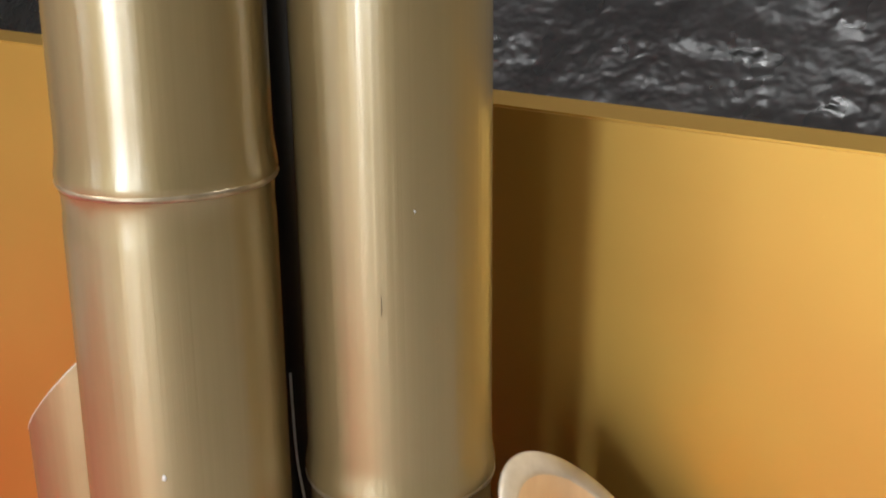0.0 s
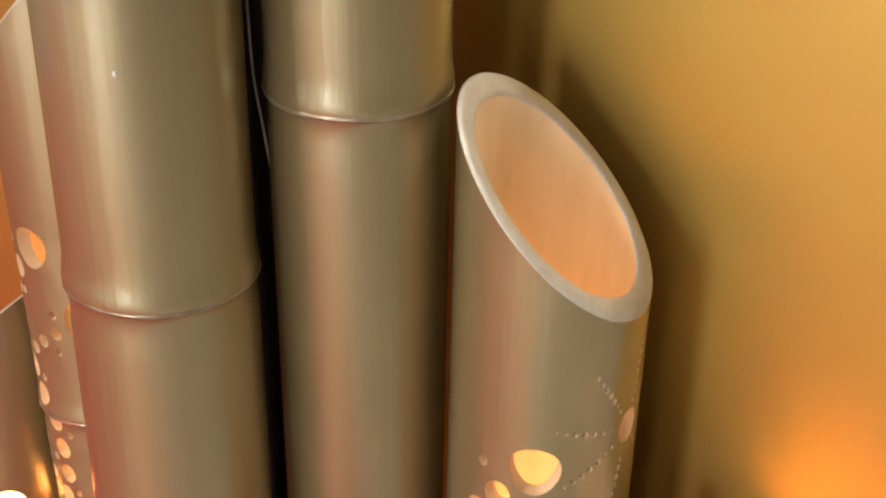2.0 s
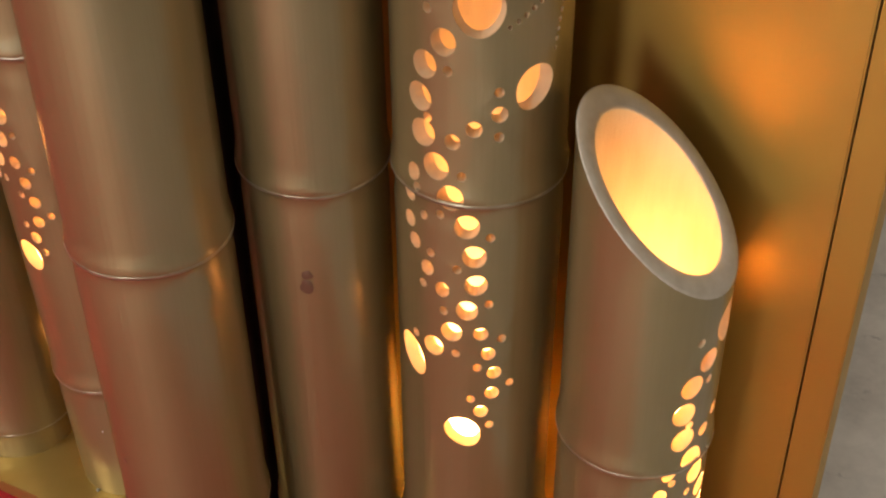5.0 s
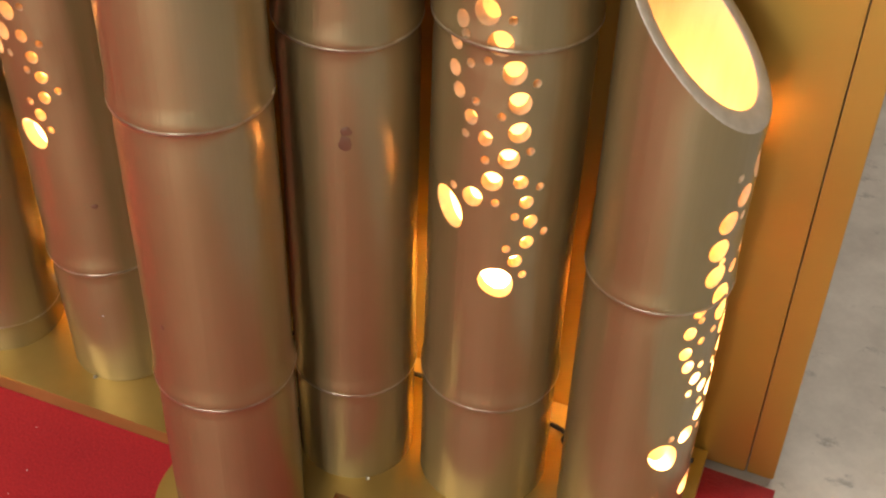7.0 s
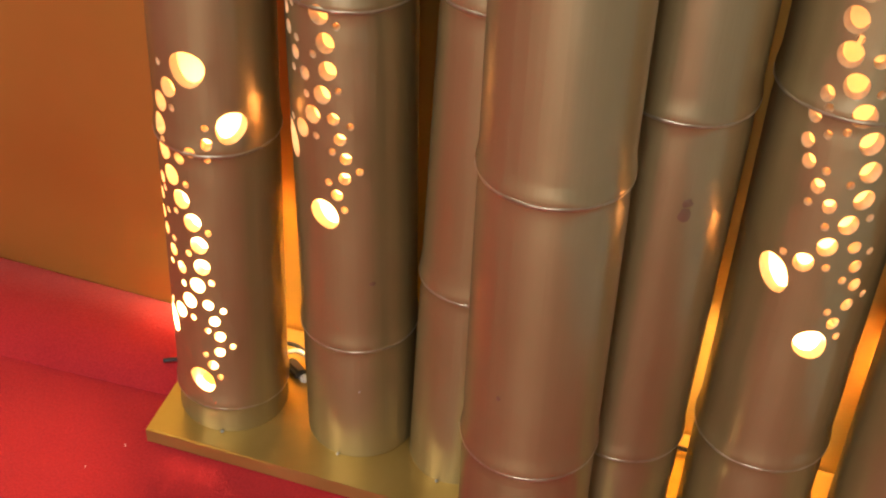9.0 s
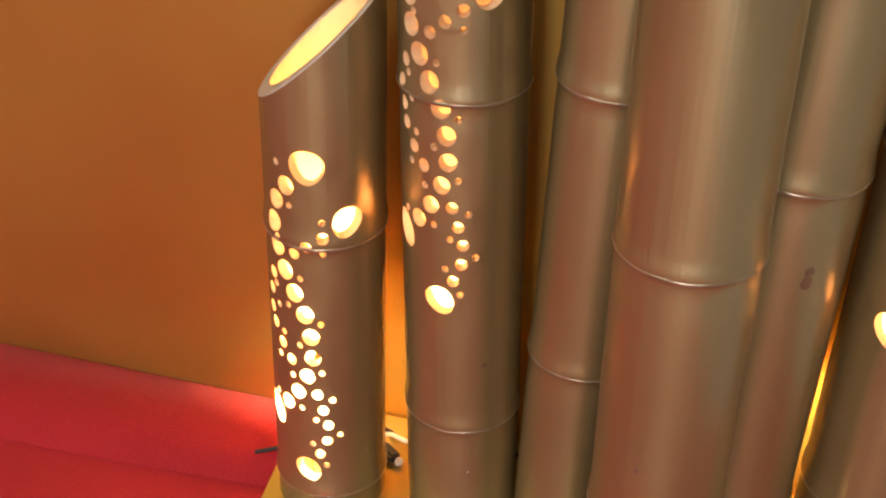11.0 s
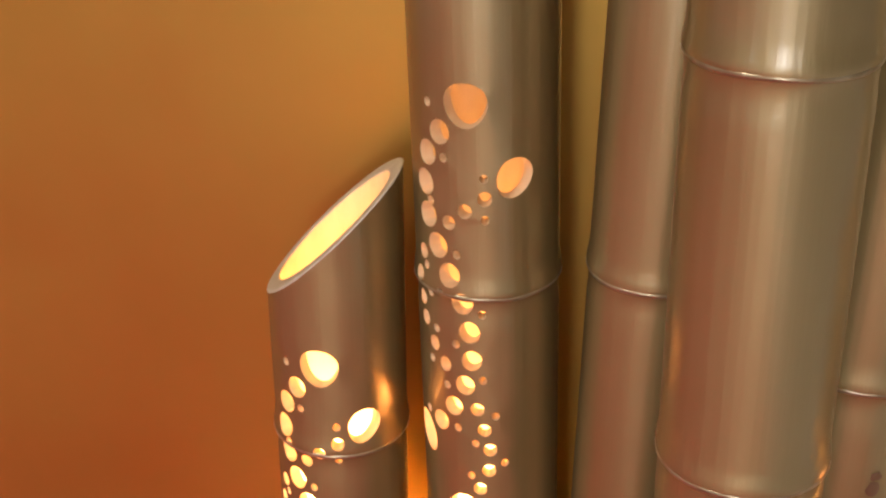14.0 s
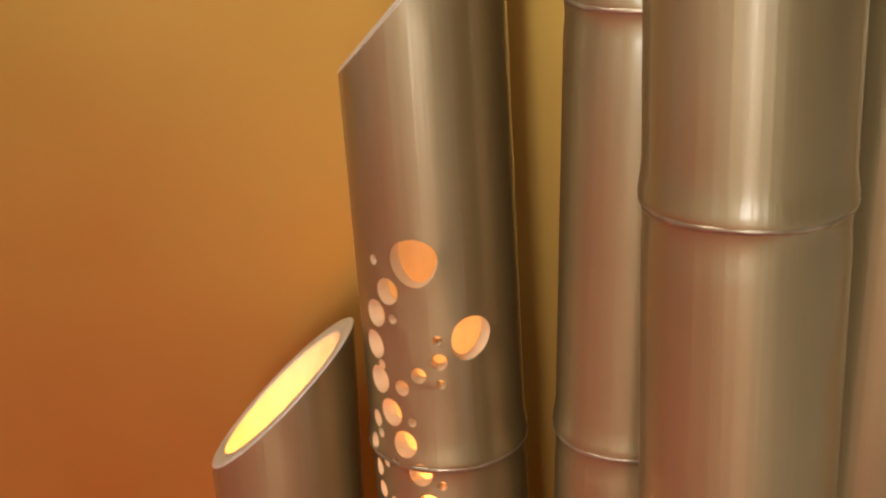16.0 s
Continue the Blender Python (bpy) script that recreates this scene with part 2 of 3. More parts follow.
def felt_sheet(x0, y0, x1, y1, z, thick, skew=0.0, seed=0.0, wave=0.0012, back=0.0):
    """A sheet of felt with a slightly wavy surface and soft edge."""
    bm = bmesh.new()
    nx, ny = max(2, int((x1 - x0) / 0.04)), max(2, int((y1 - y0) / 0.04))
    grid = []
    for j in range(ny + 1):
        row = []
        for i in range(nx + 1):
            x, y = x0 + (x1 - x0) * i / nx, y0 + (y1 - y0) * j / ny
            if j == 0:
                y += 0.004 * noise.noise((x * 5, seed, 1.0))
            y += (skew * (1 - j / ny) + back * j / ny) * (x + 0.75)
            lift = wave * (1 + noise.noise((x * 4, y * 4, seed)))
            row.append(bm.verts.new((x, y, z + thick + lift)))
        grid.append(row)
    for j in range(ny):
        for i in range(nx):
            bm.faces.new((grid[j][i], grid[j][i + 1], grid[j + 1][i + 1], grid[j + 1][i]))
    edge = [e for e in bm.edges if e.is_boundary]
    down = bmesh.ops.extrude_edge_only(bm, edges=edge)["geom"]
    for v in down:
        if isinstance(v, bmesh.types.BMVert):
            v.co.z = z
    bmesh.ops.recalc_face_normals(bm, faces=bm.faces[:])
    smooth(bm)
    return bm


tagged(part("carpet", felt_sheet(-2.6, -1.6, 0.031, 0.60, -0.005, 0.002, 0.0, 3.0, 0.0005), FELT),
       "bright red felt carpet lying on the floor", "carpet", kind="structure")
tagged(part("carpet_strip", felt_sheet(-2.6, 0.4765, -0.70, 0.5955, -0.002, 0.003, 0.058, 9.0, back=0.0125), FELT),
       "red felt carpet strip overlapping along the gold panel", "carpet", kind="structure")

# gold panel: wide board, narrow end board
panel = tagged(new("gold_panel"), "tall gold painted display panel standing behind the bamboo", "panel", kind="structure")
PANEL_YAW = math.degrees(math.atan(0.0125))
panel.matrix_world = pose(0.0265, wall_y(0.0265), 0.0, 0, 0, PANEL_YAW)
part("board", box(-2.6, 0, 0.001, -0.0245, 0.036, 0.944, 0.0012), PANEL, panel)
part("end_board", box(-0.0232, 0.0006, 0.001, 0.0, 0.0366, 0.944, 0.0012), PANEL, panel)
for px in (-2.4, -1.3, -0.3):
    part("batten", box(px, 0.0362, 0.001, px + 0.045, 0.075, 0.93, 0.002), PANEL, panel)

# base board with the rounded tab under the stoutest culm
def base_outline():
    pts = [(-0.734, 0.4175), (-0.4415, 0.4265)]
    cx, cy, r = -0.3685, 0.392, 0.0725
    for i in range(0, 25):
        a = math.radians(178 + (362 - 178) * i / 24)
        pts.append((cx + r * math.cos(a), cy + r * math.sin(a)))
    pts += [(-0.3035, 0.4305), (-0.0235, 0.4415), (-0.0315, 0.604), (-0.746, 0.594)]
    return pts


tagged(part("base_board", prism(base_outline(), -0.001, 0.015, 0.0012), BOARD),
       "gold painted wooden base board lying on red carpet", "base board")


# ---- bamboo ----
from mathutils import geometry

Z0 = 0.015
BIG = [(-62.3, 0.5885, 0.0146, 0.0154, 0), (-26.0, 0.5378, 0.0124, 0.0146, -25), (-112.8, 0.3250, 0.0112, 0.0165, 28), (-70.4, 0.2700, 0.0120, 0.0138, 35)]
CHAIN = [(-84, 0.5685), (-97, 0.5515), (-101, 0.5295), (-99, 0.506), (-89.5, 0.4855), (-79, 0.4655), (-68.5, 0.4452),
         (-63.3, 0.423), (-62, 0.4005), (-68, 0.3795), (-78.8, 0.3597), (-92.8, 0.343)]
SMALL = [(-58.3, 0.3602), (-52.9, 0.3428), (-48.4, 0.3257), (-49.8, 0.3075), (-57.5, 0.291), (-49, 0.5245), (-64.5, 0.515), (-78, 0.505)]
SIDE = [(-85.5, 0.393), (-97, 0.4065), (-107.8, 0.423), (-112.5, 0.4375), (-112, 0.457), (-107, 0.4755)]
TINY = [(-49.5, 0.539), (-49, 0.5095), (-81, 0.551), (-72, 0.482), (-103, 0.4665), (-95, 0.5175), (-94.5, 0.587), (-87, 0.451),
        (-99.5, 0.446), (-53, 0.4375), (-43.6, 0.3548), (-36.5, 0.314), (-60.4, 0.331), (-64.8, 0.3022), (-51, 0.278),
        (-75.5, 0.342), (-53.2, 0.385), (-84.5, 0.376), (-75, 0.4118), (-100.8, 0.3925), (-94, 0.4195), (-109, 0.346)]


def drilled_pattern(turn, rise):
    """The drilled drawing: big eggs, a winding chain, small and tiny holes. (angle, height, half width, half height, tilt)"""
    rnd = random.Random(7)
    holes = [(a + turn, z + rise, w, h, t) for a, z, w, h, t in BIG]
    for i, (a, z) in enumerate(CHAIN):
        r = 0.0078 + 0.0007 * math.sin(i * 0.5)
        holes.append((a + turn, z + rise, r, r * 1.12, rnd.uniform(-20, 20)))
    holes += [(a + turn, z + rise, 0.0050, 0.0054, 0) for a, z in SMALL]
    holes += [(a + turn, z + rise, 0.0049, 0.0060, 0) for a, z in SIDE]
    holes += [(a + turn, z + rise, 0.0030, 0.0034, 0) for a, z in TINY]
    return holes


def flower(angle, height):
    """A drilled flower: an open heart with rays of dots."""
    holes = [(angle, height, 0.0085, 0.0105, 0)]
    for i in range(8):
        d = math.radians(33 + 45 * i)
        for k in range(7):
            s = 0.0155 + 0.0056 * k
            dot = 0.0011 + 0.0007 * math.sin(math.pi * (k + 0.5) / 7)
            holes.append((angle + math.degrees(s * math.cos(d) / 0.053), height + s * math.sin(d), dot, dot * 1.15, 0))
    return holes


def culm_radius(r, nodes, z, seed):
    """Radius along a culm: a swelling under and over each node, a little unevenness."""
    out = r * (1 + 0.006 * noise.noise((z * 5, seed, 0)))
    for nz in nodes:
        d = z - nz - 0.002
        out += 0.0019 * math.exp(-(d / (0.0095 if d > 0 else 0.0040)) ** 2) - 0.0007 * math.exp(-((d + 0.014) / 0.006) ** 2)
    return out


def culm_shell(r, thick, cut, nodes, holes, seed):
    """A hollow culm with real drilled holes; cut = (mean height, direction of the low side, fall)."""
    from_deg, span = -270.0, 360.0

    def top(a, part_of_radius=1.0):
        return cut[0] - cut[2] * part_of_radius * math.cos(math.radians(a - cut[1]))

    pts, edges = [], []

    def add_loop(loop, closed=True):
        n0 = len(pts)
        pts.extend(loop)
        k = len(loop)
        edges.extend((n0 + i, n0 + (i + 1) % k) for i in range(k if closed else k - 1))

    cols = 64
    angles = [from_deg + span * i / cols for i in range(cols + 1)]
    zs = [i * 0.03 for i in range(1, int((cut[0] + cut[2]) / 0.03) + 1)]
    for nz in nodes:
        zs += [nz + d for d in (-0.022, -0.014, -0.0075, -0.005, -0.003, 0.0, 0.004, 0.008, 0.013, 0.019)]
    zs = sorted(z for z in zs if z > 0.004)
    side = [z for z in zs if z < top(from_deg) - 0.006]
    outline = [(a, 0.0) for a in angles]
    outline += [(from_deg + span, z) for z in side]
    outline += [(a, top(a)) for a in angles[::-1]]
    outline += [(from_deg, z) for z in side[::-1]]
    add_loop(outline)
    kept = []
    for a, z, w, h, tilt in holes:
        k = 22 if w > 0.007 else (14 if w > 0.004 else (10 if w > 0.002 else 6))
        c, s = math.cos(math.radians(tilt)), math.sin(math.radians(tilt))
        loop = []
        for i in range(k):
            q = math.tau * i / k
            egg = 1 + (0.14 * math.sin(q) if w > 0.010 else 0)
            u, v = w * egg * math.cos(q), h * math.sin(q)
            loop.append((a + math.degrees((u * c - v * s) / r), z + u * s + v * c))
        add_loop(loop)
        kept.append((a, z, max(w, h)))

    def hole_at(a, z, grow):
        return any(math.hypot(math.radians(a - ha) * r, z - hz) < hr + grow for ha, hz, hr in kept)

    for a in angles[1:-1]:
        for z in zs:
            if z < top(a) - 0.006 and not hole_at(a, z, 0.0016):
                pts.append((a, z))
    flat = [Vector((math.radians(a) * r, z)) for a, z in pts]
    vs, es, fs, ov, oe, of = geometry.delaunay_2d_cdt(flat, edges, [], 0, 1e-6)
    # a face stays when its middle lies in no drilled loop and below the cut
    loops = []
    for a, z, w, h, tilt in holes:
        loops.append((math.radians(a) * r, z, w, h, math.radians(tilt)))

    def inside_hole(x, z):
        for hx, hz, w, h, t in loops:
            dx, dz = x - hx, z - hz
            if abs(dx) + abs(dz) > 0.05:
                continue
            u, v = dx * math.cos(t) + dz * math.sin(t), -dx * math.sin(t) + dz * math.cos(t)
            q = math.atan2(v / h, u / w)
            egg = 1 + (0.14 * math.sin(q) if w > 0.010 else 0)
            if (u / (w * egg)) ** 2 + (v / h) ** 2 < 0.985 - (0.12 if w < 0.002 else 0.0):
                return True
        return False

    faces = []
    for f in fs:
        x = sum(vs[i].x for i in f) / 3
        z = sum(vs[i].y for i in f) / 3
        if z < top(math.degrees(x / r)) + 1e-5 and not inside_hole(x, z):
            faces.append(f)
    bm = bmesh.new()
    inner_r = r - thick

    def outer_co(v):
        a, q = v.x / r, culm_radius(r, nodes, v.y, seed)
        return (q * math.cos(a), q * math.sin(a), v.y)

    def inner_co(v):
        a = v.x / r
        edge = top(math.degrees(a))
        near = min(1.0, max(0.0, (v.y - edge + 0.09) / 0.09))
        z = v.y + near * (top(math.degrees(a), inner_r / r) - edge)
        return (inner_r * math.cos(a), inner_r * math.sin(a), z)

    out_v = [bm.verts.new(outer_co(v)) for v in vs]
    in_v = [bm.verts.new(inner_co(v)) for v in vs]
    count = {}
    for f in faces:
        bm.faces.new([out_v[i] for i in f]).smooth = True
        g = bm.faces.new([in_v[i] for i in f[::-1]])
        g.smooth, g.material_index = True, 1
        for i in range(3):
            e = (f[i], f[(i + 1) % 3])
            count[tuple(sorted(e))] = count.get(tuple(sorted(e)), []) + [e]
    lip = {}
    for key, both in count.items():
        if len(both) != 1:
            continue
        i, j = both[0]
        a0, a1 = math.degrees(vs[i].x / r), math.degrees(vs[j].x / r)
        if abs(a0 - a1) < 1e-4 and (abs(a0 - from_deg) < 1e-3 or abs(a0 - from_deg - span) < 1e-3):
            continue
        if vs[i].y > top(a0) - 1e-4 and vs[j].y > top(a1) - 1e-4:
            continue
        for k in (i, j):
            if k not in lip:
                lip[k] = (bm.verts.new(outer_co(vs[k])), bm.verts.new(inner_co(vs[k])))
        g = bm.faces.new((lip[j][0], lip[i][0], lip[i][1], lip[j][1]))
        g.material_index, g.smooth = 1, True
    loose = [v for v in bm.verts if not v.link_faces]
    bmesh.ops.delete(bm, geom=loose, context="VERTS")
    seam = [v for v in bm.verts if abs(v.co.x) < 1e-4 and v.co.y > 0]
    bmesh.ops.remove_doubles(bm, verts=seam, dist=1e-6)
    return bm, top


def cut_rim(r, thick, top, nodes, seed, sides=72):
    """The sloping cut face with softened edges."""
    bm = bmesh.new()
    rings = []
    for i in range(sides):
        a = math.tau * i / sides
        q = culm_radius(r, nodes, top(math.degrees(a)), seed)
        row = []
        for rad, dz in ((q - 0.0001, -0.0012), (q + 0.0002, 0.0), (q - 0.0010, 0.0009), (r - thick / 2, 0.0012), (r - thick + 0.0010, 0.0009), (r - thick - 0.0002, 0.0), (r - thick, -0.0014)):
            row.append(bm.verts.new((rad * math.cos(a), rad * math.sin(a), top(math.degrees(a), rad / r) + dz)))
        rings.append(row)
    for i in range(sides):
        a, b = rings[i], rings[(i + 1) % sides]
        for k in range(6):
            bm.faces.new((a[k], b[k], b[k + 1], a[k + 1]))
    smooth(bm)
    return bm


def node_ring(r, nodes, nz, seed, top, sides=72):
    """The thin raised scar that runs round a node, slightly uneven; it ends where the slanting cut takes it off."""
    bm = bmesh.new()
    q = culm_radius(r, nodes, nz, seed)
    rings = []
    for i in range(sides):
        a = math.tau * i / sides
        dz = 0.0010 * noise.noise((math.cos(a) * 1.6, math.sin(a) * 1.6, seed + nz * 9))
        wide = 1 + 0.25 * noise.noise((math.cos(a) * 6, math.sin(a) * 6, seed - nz * 5))
        row = []
        for k in range(10):
            t = math.tau * k / 10
            rad, h = q - 0.0009 + 0.0014 * wide * math.cos(t), nz + dz - 0.0002 + 0.0019 * wide * math.sin(t)
            row.append(bm.verts.new((rad * math.cos(a), rad * math.sin(a), h)))
        rings.append(row)
    for i in range(sides):
        if top(360 * (i + 0.5) / sides) < nz + 0.002:
            continue
        a, b = rings[i], rings[(i + 1) % sides]
        for k in range(10):
            bm.faces.new((a[k], b[k], b[(k + 1) % 10], a[(k + 1) % 10]))
    smooth(bm)
    return bm


def screw_head():
    return lathe([(0.0001, 0.0020), (0.0009, 0.0017), (0.0015, 0.0009), (0.0017, 0.0), (0.0001, -0.001)], 12)


def bamboo(name, label, category, group, place, lean, r, cut, nodes, holes=(), seed=1.0, watts=0.0, screw=None, slot=None, thick=0.0092):
    """One bamboo culm standing on the base board, with its parts."""
    root = tagged(new(name), label, category, group)
    root.matrix_world = pose(place[0], place[1], Z0, -math.degrees(lean[1]), math.degrees(lean[0]), 0)
    low = tuple(n - Z0 for n in nodes)
    drilled = [(a, z - Z0, w, h, t) for a, z, w, h, t in holes]
    if watts:
        drilled.append((slot[0], 0.105, 0.015, slot[1], 0))
    shell, top = culm_shell(r, thick, (cut[0] - Z0, cut[1], cut[2]), low, drilled, seed)
    part("culm", shell, [CULM, RAW], root)
    part("cut_rim", cut_rim(r, thick, top, low, seed), CUT, root, "pale slanting cut edge of the culm")
    for nz in low:
        part("node_ring", node_ring(r, low, nz, seed, top), RIDGE, root, "dull raised node ridge")
    if screw is not None:
        for turn in (screw, screw - 33) if name == "bamboo_culm" and r < 0.048 and r > 0.045 else (screw,):
            s = part("screw", screw_head(), STEEL, root, "small steel screw head")
            a = math.radians(turn)
            s.matrix_local = pose((r + 0.002) * math.cos(a), (r + 0.002) * math.sin(a), 0.001, 0, 0, turn)
    if watts:
        holder = part("lamp_holder", lathe([(0.014, 0.0), (0.016, 0.004), (0.016, 0.07), (0.012, 0.076)], 20), WHITE_PLASTIC, root)
        part("bulb", lathe([(0.010, 0.074), (0.013, 0.083), (0.017, 0.094), (0.018, 0.102), (0.014, 0.112), (0.006, 0.118)], 20), GLASS, holder, "small warm lit bulb")
        bulb_lamp(place[0] + lean[0] * 0.1, place[1] + lean[1] * 0.1, Z0 + (0.142 if cut[0] > 0.6 else 0.19 if place[0] > -0.3 else 0.16), watts)
    return root


LIT = "drilled bamboo lanterns"
TALL = "tall bamboo culms"
lantern_a = bamboo("bamboo_lantern", "short gold painted bamboo lantern, slant-cut, glowing through drilled holes", "lantern", LIT,
                   (-0.6793, 0.4898), (0.0105, 0.0101), 0.0503, (0.4838, -168, 0.0495), (0.0445, 0.319),
                   drilled_pattern(-23.3, -0.195), 1.3, 19.0, -76, (-243, 0.03))
lantern_b = bamboo("bamboo_lantern", "taller gold painted bamboo lantern with slanted top and glowing holes", "lantern", LIT,
                   (-0.5546, 0.5056), (-0.0196, -0.0003), 0.0501, (0.757, -172, 0.0515), (0.1435, 0.4625),
                   drilled_pattern(-26.8, 0.0125), 2.7, 16.0, -93, (-214, 0.032))
lantern_f = bamboo("bamboo_lantern", "gold bamboo lantern with drilled flower, winding holes and slanted top", "lantern", LIT,
                   (-0.2054, 0.5147), (0.0111, 0.0022), 0.0533, (0.7257, 4.5, 0.0533), (0.1355, 0.459),
                   drilled_pattern(-0.9, -0.0025) + flower(-0.5, 0.603), 4.1, 16.0, -82, (-238, 0.034))
lantern_g = bamboo("bamboo_lantern", "short gold bamboo lantern, slant-cut, bright warm light inside", "lantern", LIT,
                   (-0.0866, 0.5215), (0.0059, 0.0005), 0.0508, (0.4679, -3, 0.0508), (0.279,),
                   drilled_pattern(66.5, -0.2005), 5.9, 10.5, -95, (-226, 0.034), 0.0108)
culm_c = bamboo("bamboo_culm", "slender plain gold painted bamboo culm standing behind others", "bamboo", TALL,
                (-0.4598, 0.5017), (0.0271, 0.0007), 0.0434, (1.12, -150, 0.05), (0.226, 0.482, 0.751, 1.03), (), 7.7, 0.0, -94)
culm_d = bamboo("bamboo_culm", "stout plain gold painted bamboo culm standing in front", "bamboo", TALL,
                (-0.3683, 0.3911), (-0.0106, 0.0172), 0.0511, (1.42, -80, 0.055), (0.1775, 0.419, 0.6745, 0.940, 1.2), (), 9.2, 0.0, -60)
culm_e = bamboo("bamboo_culm", "tall plain gold painted bamboo culm with stained spot", "bamboo", TALL,
                (-0.3145, 0.4935), (0.0161, -0.0120), 0.0484, (1.26, -30, 0.052), (0.1210, 0.4438, 0.7735, 1.08), (), 11.5, 0.0, -53)


def stain(parent, r, angle, z, w, h, mat, seed):
    """A small irregular stain lying on the paint."""
    bm = bmesh.new()
    n, rings = 18, 3
    rows = []
    for k in range(1, rings + 1):
        row = []
        for i in range(n):
            q = math.tau * i / n
            e = (1 + 0.35 * noise.noise((math.cos(q) * 1.4, math.sin(q) * 1.4, seed))) * k / rings
            a = math.radians(angle) + w * e * math.cos(q) / r
            rad = r + (0.0008 if k < rings else 0.0004)
            row.append(bm.verts.new((rad * math.cos(a), rad * math.sin(a), z - Z0 + h * e * math.sin(q))))
        rows.append(row)
    mid = bm.verts.new(((r + 0.0008) * math.cos(math.radians(angle)), (r + 0.0008) * math.sin(math.radians(angle)), z - Z0))
    for i in range(n):
        bm.faces.new((mid, rows[0][i], rows[0][(i + 1) % n]))
        for k in range(rings - 1):
            bm.faces.new((rows[k][i], rows[k + 1][i], rows[k + 1][(i + 1) % n], rows[k][(i + 1) % n]))
    smooth(bm)
    return part("stain", bm, mat, parent, "dark mauve stain on the paint")


STAIN = material("mauve_stain", (0.25, 0.145, 0.085), 0.42, 0.5)
PALE = material("pale_paint_fleck", (0.8, 0.78, 0.72), 0.4, 0.2)
stain(culm_e, 0.0484, -66.5, 0.370, 0.0046, 0.0062, STAIN, 1.0)
stain(culm_e, 0.0484, -66.0, 0.380, 0.0036, 0.0040, STAIN, 4.0)
stain(culm_d, 0.0511, -104.5, 0.248, 0.0018, 0.0024, STAIN, 2.0)
stain(lantern_b, 0.0501, -54.0, 0.216, 0.0030, 0.0022, STAIN, 3.0)
stain(culm_d, 0.0511, -56.0, 0.804, 0.0011, 0.0016, PALE, 5.0)

SCRATCH = material("scratched_paint", (0.24, 0.18, 0.095), 0.45, 0.6)
stain(culm_e, 0.0484, -60.5, 0.883, 0.0003, 0.0050, SCRATCH, 6.0)
stain(culm_e, 0.0484, -41.0, 0.929, 0.0004, 0.0009, PALE, 7.0)
stain(lantern_b, 0.0501, -69.0, 0.096, 0.0009, 0.0007, PALE, 9.0)

# ---- black rod added to darken the gap between the stout culm and its neighbours ----
def gap_rod():
    post = tagged(new("gap_rod"), "slim black rod added to fill the dark gap between gold culms", "post")
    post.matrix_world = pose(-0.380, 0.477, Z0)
    part("rod", lathe([(0.0150, 0.0), (0.0155, 0.001), (0.0155, 1.088), (0.0140, 1.090)], 28), GAP_BLACK, post)
    part("foot_plate", lathe([(0.019, 0.0005), (0.020, 0.0015), (0.020, 0.005), (0.019, 0.006)], 28), GAP_BLACK, post)
    part("cord", tube_along([(0.014, -0.006, 0.800), (0.020, -0.012, 0.784), (0.0255, -0.0165, 0.757), (0.031, -0.018, 0.733), (0.0365, -0.0185, 0.705)], 0.0007), WHITE_PLASTIC, post, "thin pale cord")


gap_rod()

# ---- cables behind the culms ----
tagged(part("power_cable", tube_along([(-0.770, 0.512, 0.006), (-0.745, 0.525, 0.010), (-0.735, 0.54, 0.020), (-0.66, 0.568, 0.020), (-0.617, 0.556, 0.020), (-0.50, 0.572, 0.020), (-0.26, 0.575, 0.020),
                                       (-0.16, 0.572, 0.0175), (-0.148, 0.558, 0.0185), (-0.136, 0.556, 0.0175), (-0.12, 0.572, 0.018), (-0.04, 0.585, 0.0175)], 0.0022), RUBBER),
       "thin black power cable running behind the culms", "cable")
tagged(part("power_cable", tube_along([(-0.672, 0.566, 0.018), (-0.656, 0.552, 0.024), (-0.640, 0.548, 0.034), (-0.622, 0.546, 0.031), (-0.606, 0.560, 0.020)], 0.0022), WHITE_PLASTIC),
       "thin white cable loop between two lanterns", "cable")
plug = tagged(new("plug"), "small black inline plug lying on base board", "plug")
plug.matrix_world = pose(-0.638, 0.537, Z0, 0, 0, -35)
part("plug_body", box(-0.013, -0.006, 0.0, 0.013, 0.006, 0.011, 0.003), RUBBER, plug)
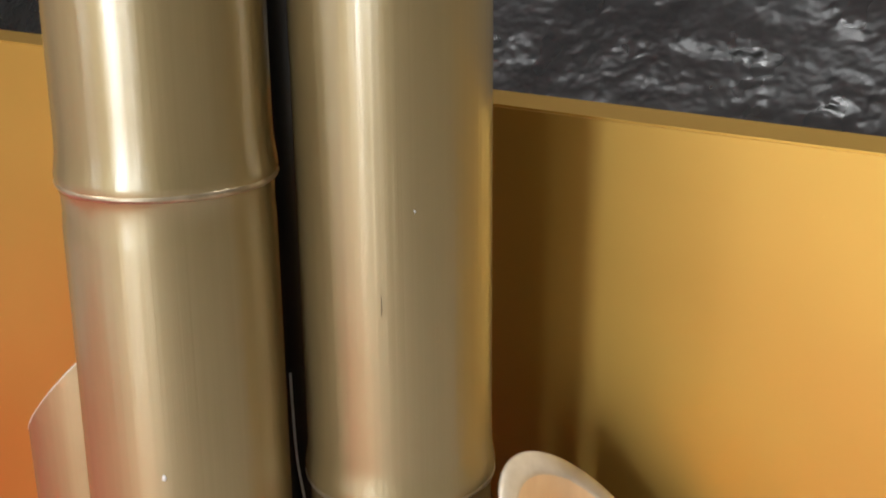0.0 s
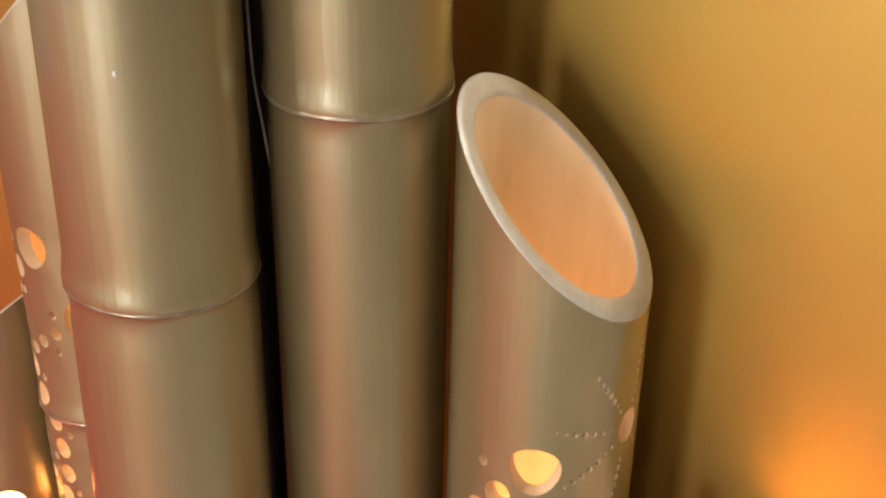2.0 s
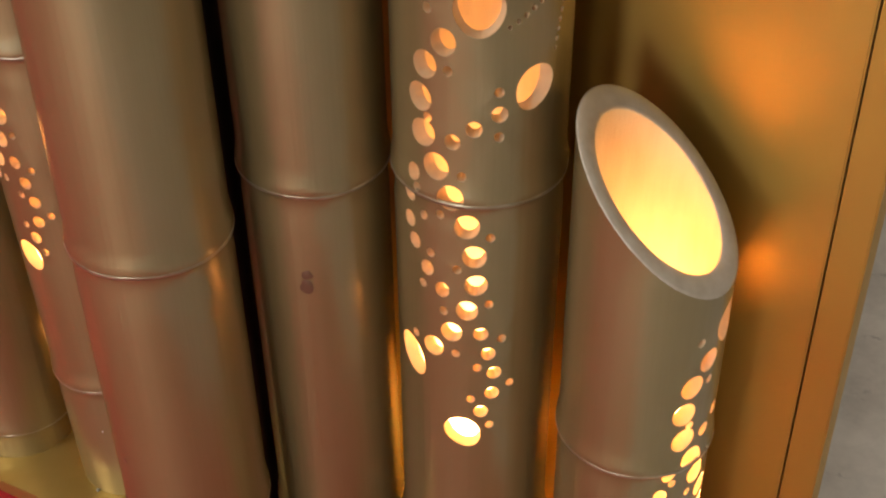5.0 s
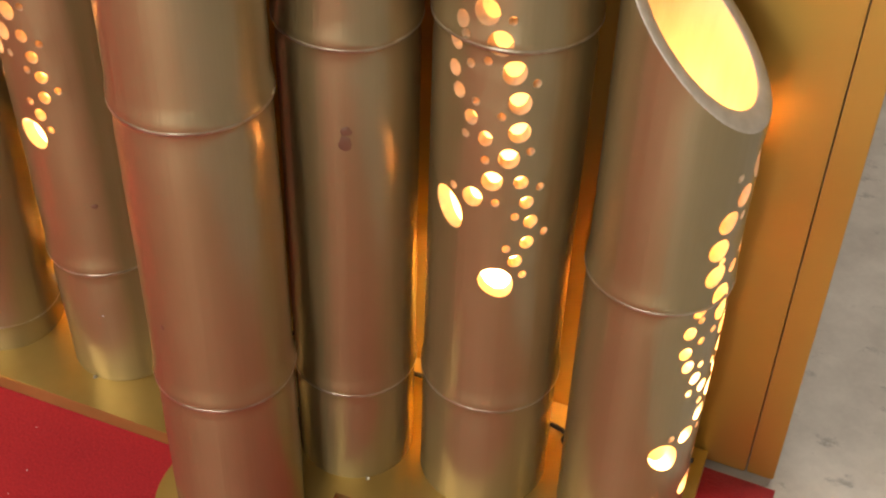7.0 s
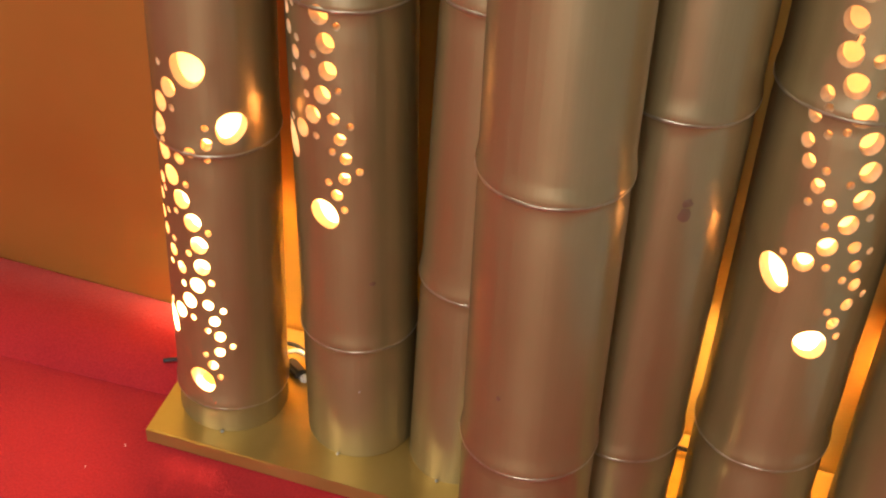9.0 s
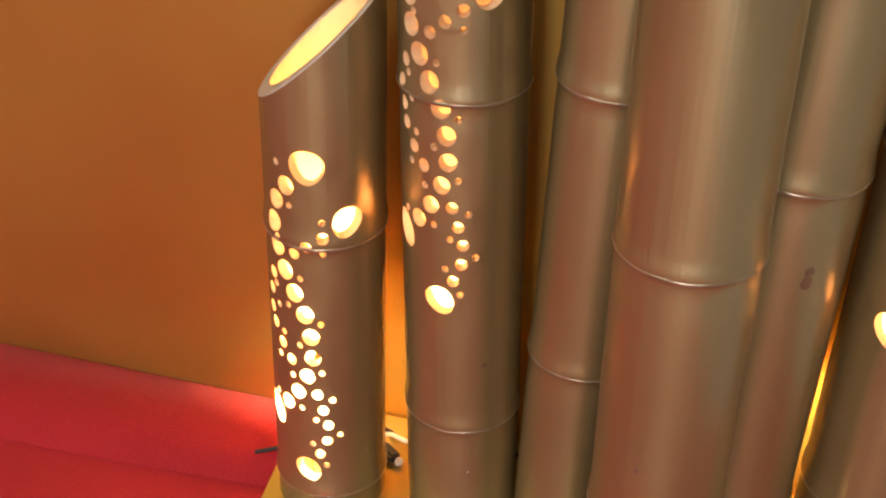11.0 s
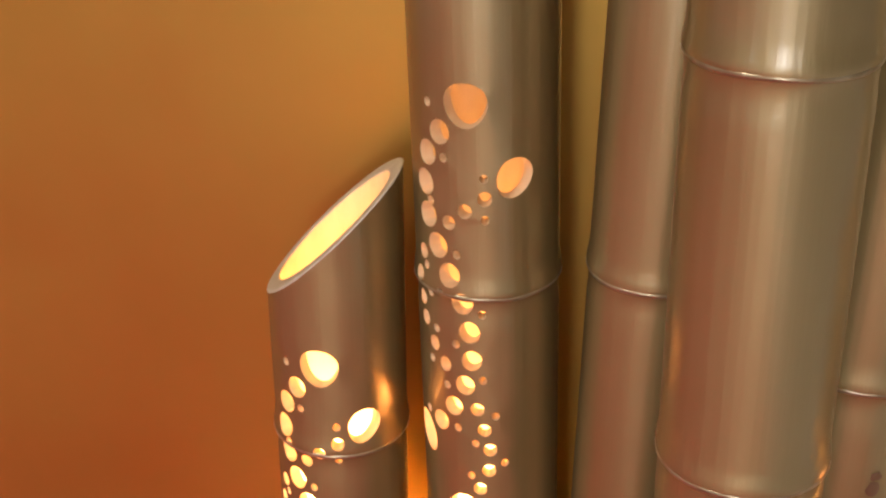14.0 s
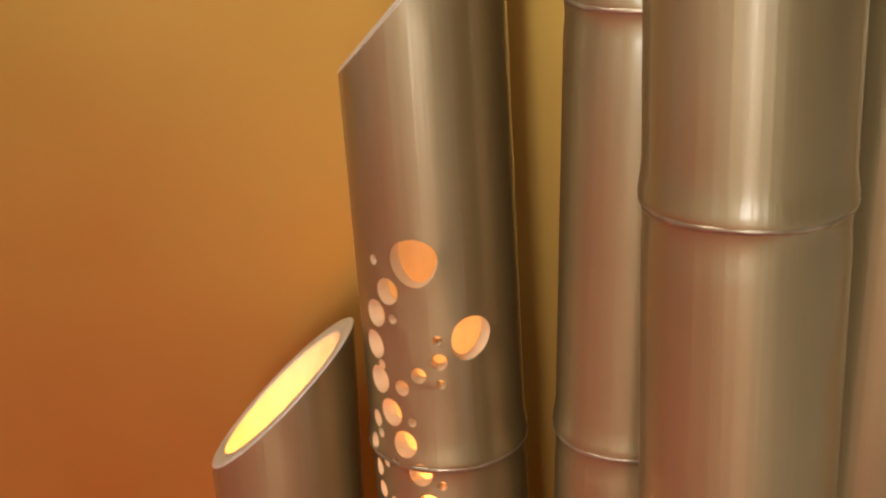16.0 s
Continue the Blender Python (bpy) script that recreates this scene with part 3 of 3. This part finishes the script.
part("collar", box(0.0125, -0.004, 0.0015, 0.020, 0.004, 0.0095, 0.002), WHITE_PLASTIC, plug)

# ---- crumpled black film behind the panel ----
def film():
    bm = bmesh.new()
    n, mm = 150, 60
    grid = []
    for j in range(mm + 1):
        row = []
        for i in range(n + 1):
            x, y = -2.3 + 2.1 * i / n, 1.12 + 0.7 * j / mm
            h = 0.06
            for k in range(4):
                f = 3.2 * 2.1 ** k
                h += noise.noise((x * f * 0.8 + k, y * f * 1.5, k * 3.1)) * 0.085 / 2.0 ** k
            row.append(bm.verts.new((x, y + 0.3 * h, 0.62 + 0.55 * min(1.0, j / mm * 1.6) + h)))
        grid.append(row)
    for j in range(mm):
        for i in range(n):
            bm.faces.new((grid[j][i], grid[j][i + 1], grid[j + 1][i + 1], grid[j + 1][i])).smooth = True
    edge = [e for e in bm.edges if e.is_boundary]
    for v in bmesh.ops.extrude_edge_only(bm, edges=edge)["geom"]:
        if isinstance(v, bmesh.types.BMVert):
            v.co.z = -0.005
    return bm


tagged(part("film_cover", film(), FILM), "crumpled glossy black plastic film heaped behind panel", "plastic film")


# ---- lint on the carpet ----
def lint():
    rnd = random.Random(5)
    bm = bmesh.new()
    for i in range(70):
        x, y = rnd.uniform(-1.05, -0.02), rnd.uniform(0.22, 0.41)
        if math.hypot(x + 0.3685, y - 0.392) < 0.085 or (x > -0.7 and rnd.random() < 0.3):
            continue
        a, l, w = rnd.uniform(0, math.tau), rnd.uniform(0.0008, 0.003), rnd.uniform(0.0003, 0.0006)
        d, n = Vector((math.cos(a), math.sin(a), 0)), Vector((-math.sin(a), math.cos(a), 0))
        o = Vector((x, y, -0.0012))
        vs = [bm.verts.new(o + d * l * u + n * w * v + Vector((0, 0, h))) for u, v, h in ((-1, 0, 0), (0, -1, 0.0002), (1, 0, 0), (0, 1, 0.0002), (0, 0, 0.0009))]
        for i0, i1 in ((0, 1), (1, 2), (2, 3), (3, 0)):
            bm.faces.new((vs[i0], vs[i1], vs[4]))
    return bm


tagged(part("lint", lint(), PALE), "pale lint flecks scattered on the red carpet", "lint", kind="stuff")
